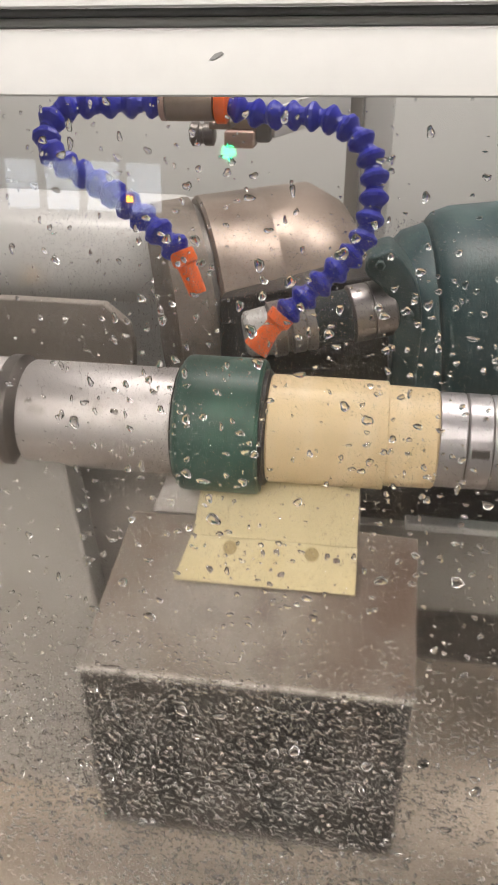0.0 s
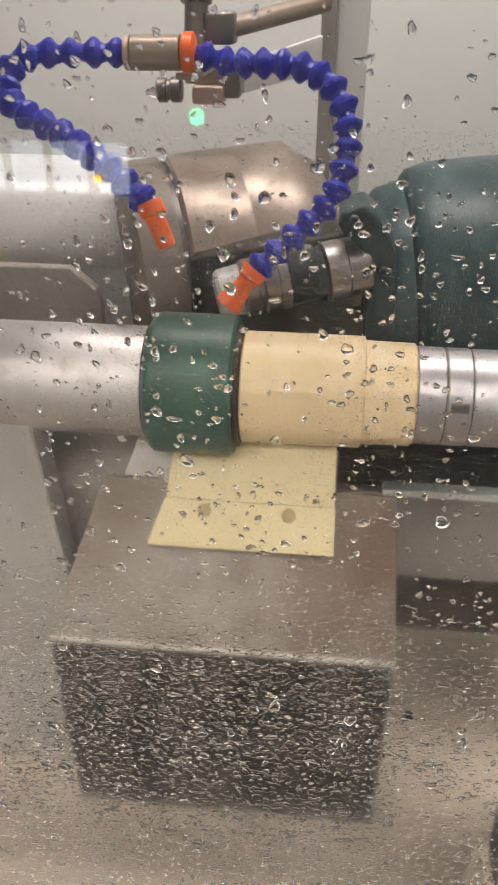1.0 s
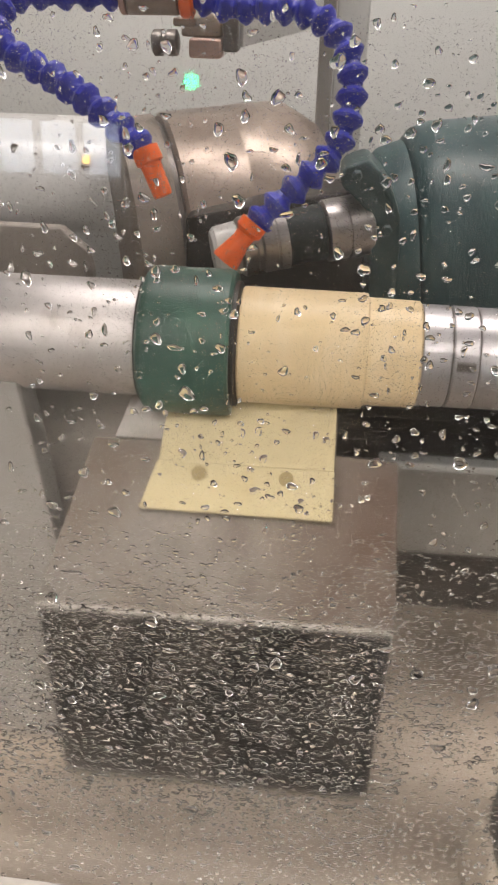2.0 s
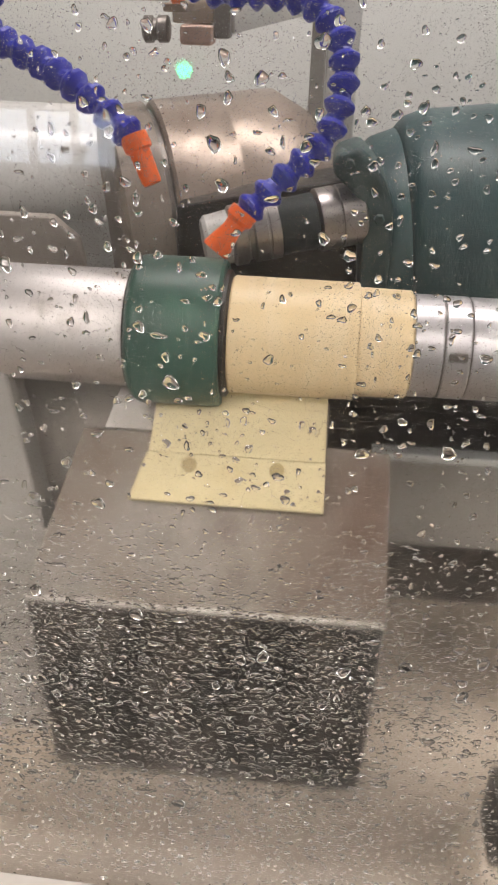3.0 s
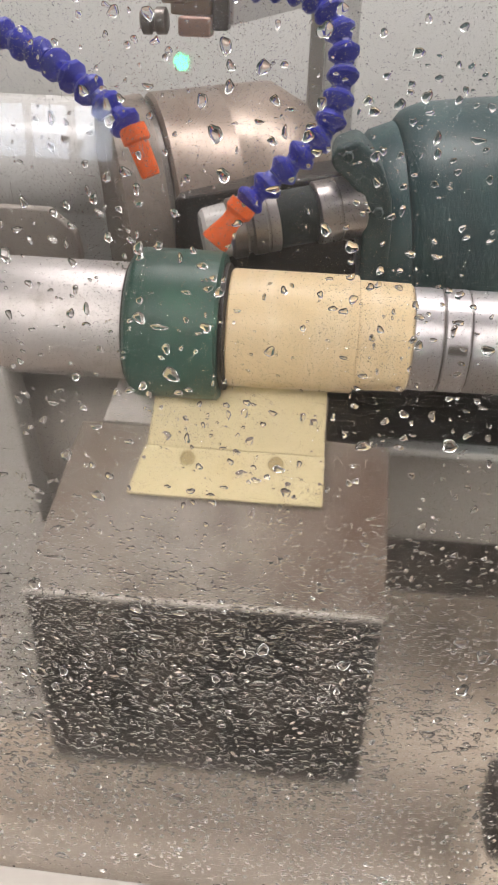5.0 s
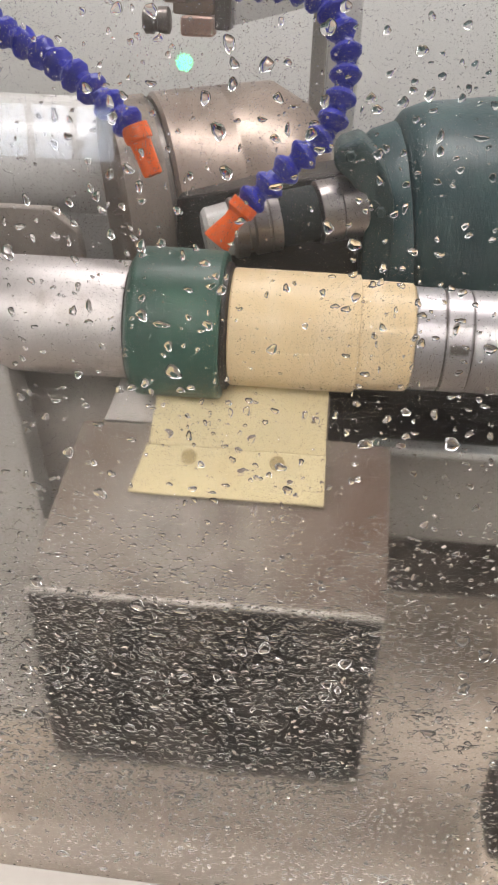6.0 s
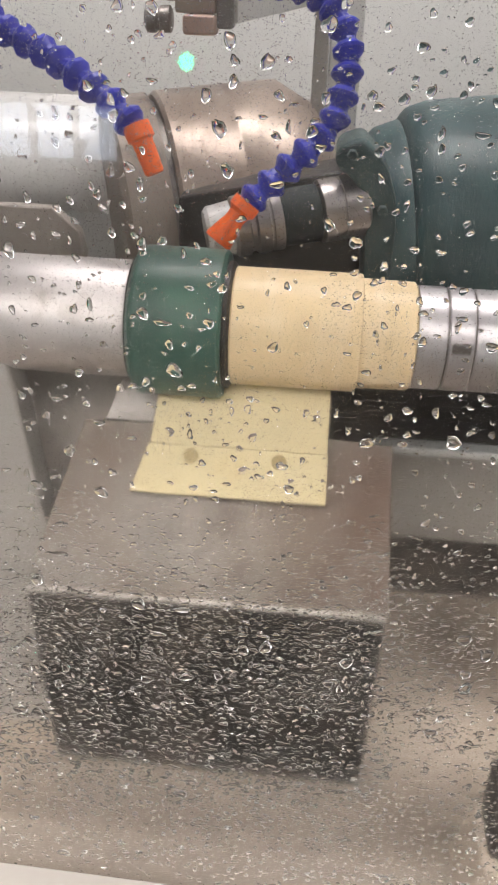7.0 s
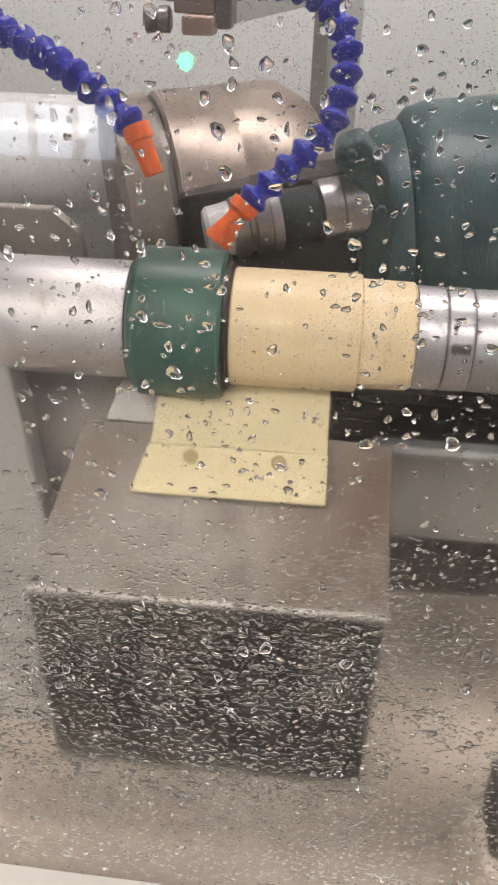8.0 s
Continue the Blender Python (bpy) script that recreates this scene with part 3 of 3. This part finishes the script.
def hose(keys, label, nozzle_tip, flat, pitch):
    global SEG
    SEG = SEG or segment_mesh()
    t = thing("coolant_hose", keys[0], label, "coolant hose", "segmented coolant hoses")
    pts = curve_points(keys, pitch)
    for p, q in zip(pts, pts[1:]):
        s = new("segment", SEG)
        s.parent = t
        s.matrix_local = Matrix.Translation(-Vector(keys[0])) @ along((p + q) / 2, (p + q) / 2 + (p - q)) @ pose(0, 0, 0, random.uniform(0, 40), random.uniform(-8, 8), random.uniform(-8, 8)) @ Matrix.Diagonal((pitch / 0.0150, 0.89, 0.89, 1))
    e = pts[-1]
    d = (Vector(nozzle_tip) - e).length
    m = along(e, nozzle_tip)
    if flat:
        prof = [(-0.003, 0.0100), (0.004, 0.0100), (0.007, 0.0072), (0.012, 0.0068), (d - 0.001, 0.0104), (d, 0.0100)]
    else:
        prof = [(-0.003, 0.0088), (0.004, 0.0092), (0.0065, 0.0090), (0.0078, 0.0070), (d - 0.002, 0.0064), (d, 0.0058)]
    part("nozzle", lathe(prof, m, 32), ORANGE, t, "orange plastic nozzle")


hose([(0.029, 0.222, 0.3795), (-0.014, 0.215, 0.379), (-0.048, 0.20, 0.376), (-0.051, 0.175, 0.350), (-0.003, 0.15, 0.330), (0.035, 0.124, 0.313), (0.066, 0.108, 0.292)], "blue segmented coolant hose with straight orange nozzle", (0.078, 0.102, 0.266), False, 0.0172)
hose([(0.081, 0.222, 0.380), (0.105, 0.22, 0.374), (0.158, 0.205, 0.374), (0.185, 0.19, 0.361), (0.197, 0.175, 0.335), (0.190, 0.155, 0.294), (0.160, 0.143, 0.264), (0.134, 0.134, 0.241)], "blue segmented coolant hose with flared orange nozzle", (0.116, 0.127, 0.217), True, 0.0152)


# ---------------------------------------------------------------- fitting at the pan's edge
fitting = thing("drain_fitting", (0.335, -0.1, -0.12), "dark grimy drain fitting on a beige bracket", "drain fitting")
part("body", box(0.3155, 0.36, -0.115, -0.075, -0.083, -0.034, 0.006), CAST_DARK, fitting)
part("bracket", prism([(0.303, -0.122, -0.130), (0.37, -0.122, -0.130), (0.37, -0.122, -0.084), (0.312, -0.122, -0.084)], (0, 0.05, 0), 0.003), PAN, fitting, "beige bracket")

# ---------------------------------------------------------------- water on the glass
rng = random.Random(7)


def drop_shape(r, rings, seg, tall, wide, wob):
    """Verts and faces of a drop clinging to the glass: an uneven outline, fuller at its foot."""
    ph = [rng.uniform(0, 6.28) for _ in range(3)]
    v, f = [], []
    for k in range(rings):
        e = math.pi / 2 * k / rings
        for i in range(seg):
            a = 2 * math.pi * i / seg
            q = r * (1 + wob * (0.5 * math.sin(2 * a + ph[0]) + 0.35 * math.sin(3 * a + ph[1]) + 0.2 * math.sin(5 * a + ph[2])))
            c = math.cos(e)
            up = (1 - c * c) ** 0.65
            v.append((q * wide * c * math.cos(a), r * tall * up, q * c * math.sin(a) / wide - 0.42 * r * up))
    v.append((0, r * tall, -0.42 * r))
    for k in range(rings - 1):
        for i in range(seg):
            j = (i + 1) % seg
            f.append((k * seg + i, k * seg + j, (k + 1) * seg + j, (k + 1) * seg + i))
    top = (rings - 1) * seg
    for i in range(seg):
        f.append((top + i, top + (i + 1) % seg, len(v) - 1))
    f.append(tuple(range(seg - 1, -1, -1)))
    return v, f


def mesh_of(name, v, f, material):
    me = bpy.data.meshes.new(name)
    me.from_pydata(v, [], f)
    bm = bmesh.new()
    bm.from_mesh(me)
    bmesh.ops.recalc_face_normals(bm, faces=bm.faces)
    for q in bm.faces:
        q.smooth = len(q.verts) < 6
    bm.to_mesh(me)
    bm.free()
    me.materials.append(material)
    return me


DY, DY_OUT = G + 0.0002, G - 0.0037     # inner and outer face of the pane


def water_drop(x, z, r, label, wob=0.26, wide=1.0):
    v, f = drop_shape(r, 7, 24, rng.uniform(0.50, 0.75), wide * rng.uniform(0.90, 1.12), wob)
    ob = new("water_drop", mesh_of("water_drop", v, f, WATER))
    ob.location = (x, DY, z)
    return tagged(ob, label, "water drop", "large drops on the door window")


DROPS_UPPER = [
    (0.1562, 0.3668, 0.0022), (0.1534, 0.3419, 0.0025), (0.1331, 0.3747, 0.0019), (0.1228, 0.3747, 0.0018), (0.1575, 0.3556, 0.0017), (0.1492, 0.3514, 0.0019),
    (0.1561, 0.3294, 0.0022), (0.1245, 0.3289, 0.0018), (0.1280, 0.3041, 0.0021), (0.1137, 0.3198, 0.0016), (0.1000, 0.3146, 0.0014), (0.0821, 0.2994, 0.0024),
    (0.1179, 0.3074, 0.0016), (0.1348, 0.3055, 0.0016), (0.1402, 0.3167, 0.0014), (0.1445, 0.3280, 0.0012), (0.1329, 0.3462, 0.0012), (0.1124, 0.3736, 0.0012),
    (0.1266, 0.3660, 0.0011), (0.1201, 0.3442, 0.0018), (0.1391, 0.3650, 0.0011), (0.1063, 0.3432, 0.0011), (0.0967, 0.3438, 0.0010), (0.1115, 0.3308, 0.0012),
]
DROPS_UPPER_SIDE = [
    (0.1852, 0.3721, 0.0024), (0.1897, 0.3778, 0.0017), (0.1675, 0.3614, 0.0022), (0.2128, 0.3671, 0.0017), (0.1856, 0.3521, 0.0017), (0.1821, 0.3424, 0.0019),
    (0.2167, 0.3552, 0.0017), (0.2091, 0.3527, 0.0017), (0.2016, 0.3504, 0.0016), (0.2022, 0.3720, 0.0012), (0.2250, 0.3743, 0.0013), (0.2145, 0.3761, 0.0012),
    (0.2197, 0.3604, 0.0012), (0.2043, 0.3605, 0.0011), (0.2118, 0.3585, 0.0011), (0.1711, 0.3406, 0.0014), (0.2034, 0.3375, 0.0017), (0.2221, 0.3392, 0.0014),
    (0.1987, 0.3231, 0.0011), (0.2290, 0.3340, 0.0012), (0.2103, 0.3192, 0.0013), (0.2330, 0.3168, 0.0012), (0.2177, 0.3075, 0.0015), (0.1985, 0.3087, 0.0022),
    (0.2135, 0.3480, 0.0012), (0.2263, 0.3547, 0.0012), (0.2363, 0.3531, 0.0013), (0.1713, 0.3731, 0.0011), (0.1739, 0.3624, 0.0011), (0.1896, 0.3139, 0.0020),
]
DROPS_COLLAR = [
    (0.1275, 0.2796, 0.0022), (0.1384, 0.2587, 0.0029), (0.1507, 0.2775, 0.0019), (0.1495, 0.2995, 0.0016), (0.1553, 0.2905, 0.0018), (0.1367, 0.2686, 0.0018),
    (0.1439, 0.2799, 0.0012), (0.1280, 0.2534, 0.0017), (0.1410, 0.2518, 0.0014), (0.1533, 0.2953, 0.0013), (0.1472, 0.2683, 0.0009), (0.1421, 0.2692, 0.0009),
    (0.1279, 0.2860, 0.0014), (0.0975, 0.2221, 0.0023), (0.1089, 0.2045, 0.0026), (0.0835, 0.2056, 0.0022), (0.1454, 0.2098, 0.0015), (0.1055, 0.2428, 0.0012),
    (0.0811, 0.2445, 0.0016), (0.0825, 0.2306, 0.0012), (0.0832, 0.2601, 0.0012),
]
DROPS_WORK = [
    (0.1734, 0.2701, 0.0019), (0.2006, 0.2909, 0.0016), (0.2086, 0.3015, 0.0015), (0.2369, 0.2849, 0.0013), (0.2479, 0.2754, 0.0021), (0.2290, 0.2781, 0.0011),
    (0.2405, 0.2375, 0.0028), (0.2094, 0.2350, 0.0025), (0.2225, 0.2491, 0.0017), (0.2236, 0.2395, 0.0014), (0.2473, 0.2562, 0.0013), (0.2354, 0.2946, 0.0015),
    (0.2497, 0.2204, 0.0014), (0.1788, 0.2224, 0.0020), (0.1820, 0.2124, 0.0020), (0.1844, 0.2795, 0.0011),
]
DROPS_BASE = [
    (0.0792, 0.1582, 0.0029), (0.1220, 0.1496, 0.0031), (0.0734, 0.1234, 0.0031), (0.0699, 0.1072, 0.0028), (0.0779, 0.1077, 0.0031), (0.0877, 0.1094, 0.0025),
    (0.0645, 0.0803, 0.0031), (0.0727, 0.0798, 0.0029), (0.1245, 0.1069, 0.0027), (0.1334, 0.0925, 0.0022), (0.1667, 0.1290, 0.0029), (0.1434, 0.0963, 0.0023),
    (0.1393, 0.0779, 0.0026), (0.1625, 0.0917, 0.0019), (0.1563, 0.1125, 0.0021), (0.0838, 0.0992, 0.0023),
]
DROPS_BASE_SIDE = [
    (0.1765, 0.1318, 0.0031), (0.1954, 0.0972, 0.0031), (0.2688, 0.1381, 0.0030), (0.2628, 0.1185, 0.0031), (0.2616, 0.1266, 0.0024), (0.2519, 0.0902, 0.0028),
    (0.2550, 0.0996, 0.0019), (0.2044, 0.1141, 0.0024), (0.2114, 0.1272, 0.0030), (0.2096, 0.1114, 0.0018), (0.2037, 0.1063, 0.0022),
    (0.1392, 0.0327, 0.0031), (0.0768, -0.0221, 0.0031), (0.2585, 0.1454, 0.0030), (0.1423, 0.1105, 0.0029),
]
DROPS_FLAT = [
    (0.2336, 0.3436, 0.0021), (0.1722, 0.3258, 0.0023), (0.1343, 0.2766, 0.0026), (0.0896, 0.1728, 0.0029), (0.1297, 0.1340, 0.0031), (0.1405, 0.1485, 0.0031),
    (0.1754, 0.1123, 0.0031), (0.2225, 0.1451, 0.0029),
]
LARGE = DROPS_UPPER + DROPS_UPPER_SIDE + DROPS_COLLAR + DROPS_WORK + DROPS_BASE + DROPS_BASE_SIDE
for x, z, r in LARGE:
    water_drop(x, z, r, "large clear water drop clinging to the glass")
for x, z, r in DROPS_FLAT:
    water_drop(x, z, r * 0.75, "flat wide water drop clinging to the glass", 0.3, 1.5)
runner_one = water_drop(0.2370, 0.1330, 0.0029, "heavy clear water drop that runs down glass", 0.1)
runner_two = water_drop(0.1140, 0.1200, 0.0027, "clear water drop that slides down the glass", 0.1)

# small drops: scattered above, dense below
taken = LARGE + DROPS_FLAT
cells = {}


def room_for(x, z, r, close=0.92, keep=True):
    i, j = int(x // 0.008), int(z // 0.008)
    for a in (-1, 0, 1):
        for c in (-1, 0, 1):
            for p, q, s in cells.get((i + a, j + c), ()):
                if (p - x) ** 2 + (q - z) ** 2 < (close * (r + s)) ** 2:
                    return False
    if keep:
        cells.setdefault((i, j), []).append((x, z, r))
    return True


for x, z, r in taken:
    cells.setdefault((int(x // 0.008), int(z // 0.008)), []).append((x, z, r))


def scatter(name, count, zlo, zhi, size, shape, label, keep=None, outside=0.5, close=0.92, shrink=None, flat=(0.55, 0.9), x0=-0.02, x1=0.38):
    V, F = [], []
    for _ in range(count):
        x, z = rng.uniform(x0, x1), rng.uniform(zlo, zhi)
        if keep and rng.random() > keep(x, z):
            continue
        r = size() * (shrink(z) if shrink else 1.0)
        if not room_for(x, z, r, close):
            continue
        small = r < 0.0007
        v, f = drop_shape(r, 3 if small else 4, 8 if small else 12, rng.uniform(*flat), *shape())
        o = len(V)
        if rng.random() < outside:
            V.extend((x + a, DY_OUT - b, z + c) for a, b, c in v)
        else:
            V.extend((x + a, DY + b, z + c) for a, b, c in v)
        F.extend(tuple(o + i for i in q) for q in f)
    tagged(new(name, mesh_of(name, V, F, WATER)), label, "water drops", kind="stuff")


def mist_film(name, count, x0, x1, z0, z1, rlo, rhi, label, keep):
    """Finest droplets on the inner face: small domes of six sides, too many to count."""
    seg = 6
    ring = [(math.cos(2 * math.pi * i / seg), 0.0, math.sin(2 * math.pi * i / seg)) for i in range(seg)]
    dome = np.array(ring + [(0.70 * a, 0.29, 0.70 * c - 0.06) for a, _, c in ring] + [(0.0, 0.41, -0.10)])
    tri = []
    for i in range(seg):
        j = (i + 1) % seg
        tri += [(i, j, seg + j), (i, seg + j, seg + i), (seg + i, seg + j, 2 * seg)]
    tri += [(0, i + 1, i) for i in range(1, seg - 1)]
    tri = [(a, c, b) for a, b, c in tri]
    V, F = [], []
    for _ in range(count):
        x, z = rng.uniform(x0, x1), rng.uniform(z0, z1)
        if rng.random() > keep(x, z):
            continue
        r = rlo + (rhi - rlo) * rng.random() ** 2
        if not room_for(x, z, r, 1.0, False):
            continue
        o = len(V) * len(dome)
        V.append(dome * (r * rng.uniform(0.85, 1.35), r * rng.uniform(0.7, 1.1), r) + (x, DY, z))
        F.extend((o + a, o + b, o + c) for a, b, c in tri)
    me = bpy.data.meshes.new(name)
    me.from_pydata(np.concatenate(V).tolist(), [], F)
    me.polygons.foreach_set("use_smooth", ([True] * (3 * seg) + [False] * (seg - 2)) * len(V))
    me.materials.append(WATER)
    tagged(new(name, me), label, "water drops", kind="stuff")


def low(x, z):
    """How thick the drops lie: densest in a band in front of the base."""
    n = noise.noise((x * 30, z * 30, 4.0)) * 0.5
    band = max(0.0, min(1.0, (0.215 - z) / 0.065)) * max(0.13, min(1.0, (z + 0.005) / 0.045))
    side = 1.0 if 0.035 < x < 0.240 else 0.5
    wiped = 0.35 if (abs(x - 0.1155) < 0.0025 and 0.055 < z < 0.16) or (abs(x - 0.239) < 0.004 and z < 0.12) else 1.0
    return band * side * wiped * (0.8 + n)


def patchy(x, z):
    return 0.62 + 0.55 * noise.noise((x * 22, z * 22, 9.0))


scatter("mid_drops", 7500, -0.04, 0.45, lambda: 0.0006 + 0.0011 * rng.random() ** 2, lambda: (rng.uniform(0.75, 1.3), 0.42), "scattered clear water drops of middling size", lambda x, z: 0.36 + 0.3 * noise.noise((x * 14, z * 14, 1)), 0.3)
scatter("round_drops", 3400, -0.025, 0.050, lambda: 0.0007 + 0.0009 * rng.random() ** 1.5, lambda: (rng.uniform(0.8, 1.1), 0.3), "small round water drops below the base's front", lambda x, z: 0.75 - 0.5 * abs(x - 0.18) / 0.12 + 0.5 * noise.noise((x * 25, z * 25, 3.0)), 0.0, 1.15, None, (0.55, 0.80), 0.05, 0.31)
scatter("low_drops", 30000, -0.05, 0.205, lambda: 0.00055 + 0.0012 * rng.random() ** 2.2, lambda: (rng.uniform(0.95, 1.45), 0.42), "dense wet droplets on the lower glass", low, 0.1, 0.76, lambda z: 1.0 if 0.04 < z < 0.11 else max(0.6, 1.0 - (z - 0.11) * 4.5) if z > 0.1 else 0.8, (0.40, 0.75))
scatter("fine_drops", 3800, -0.04, 0.45, lambda: rng.uniform(0.0003, 0.0006), lambda: (rng.uniform(0.8, 1.35), 0.3), "fine clear spray droplets on the glass", lambda x, z: 0.4, 0.2)
scatter("fine_drops", 7000, -0.05, 0.19, lambda: rng.uniform(0.0003, 0.0006), lambda: (rng.uniform(0.75, 1.2), 0.3), "fine clear spray droplets on lower glass", low, 0.1)
scatter("fine_drops", 9000, 0.100, 0.168, lambda: 0.00028 + 0.0004 * rng.random() ** 2, lambda: (rng.uniform(0.9, 1.6), 0.4), "fine droplets crowding above the base's edge", lambda x, z: 0.9 * min(1.0, (0.172 - z) / 0.03), 0.0, 0.9, None, (0.4, 0.75), 0.05, 0.27)
mist_film("mist_drops", 100000, 0.068, 0.302, 0.15, 0.385, 0.00009, 0.00022, "finest mist droplets on the upper glass", patchy)
mist_film("mist_drops", 22000, 0.02, 0.35, 0.03, 0.15, 0.00013, 0.00030, "finest mist droplets on the lower glass", patchy)


# ---------------------------------------------------------------- what moves
RUN_ONE = [(0.0, 0.2370, 0.1330), (3.5, 0.2370, 0.1330), (3.6, 0.2350, 0.1210), (3.7, 0.2350, 0.1110), (3.8, 0.2340, 0.1020), (3.9, 0.2340, 0.0890), (4.0, 0.2380, 0.0690), (4.1, 0.2400, 0.0430), (4.2, 0.2410, 0.0180), (4.3, 0.2420, 0.0010), (4.5, 0.2430, -0.0060), (4.7, 0.2430, -0.0160), (8.0, 0.2430, -0.0160)]
RUN_TWO = [(0.0, 0.1140, 0.1200), (4.7, 0.1140, 0.1200), (5.2, 0.1150, 0.1030), (5.7, 0.1160, 0.0840), (6.0, 0.1160, 0.0760), (6.2, 0.1160, 0.0680), (6.5, 0.1150, 0.0620), (8.0, 0.1150, 0.0550)]


def motions():
    turns = [(i * 0.2, i * 72.0) for i in range(41)]
    for t in AXIS:
        x, y, z = t.location
        walk(t, [(s, pose(x, y, z, a)) for s, a in turns])
    x, y, z = beacon.location
    walk(beacon, [(s, pose(x, y, z, 0, 0, a)) for s, a in ((0.0, 0), (1.7, 0), (2.1, 70), (2.5, 140), (8.0, 150))])
    for ob, run in ((runner_one, RUN_ONE), (runner_two, RUN_TWO)):
        walk(ob, [(s, pose(x, DY, z)) for s, x, z in run])


motions()
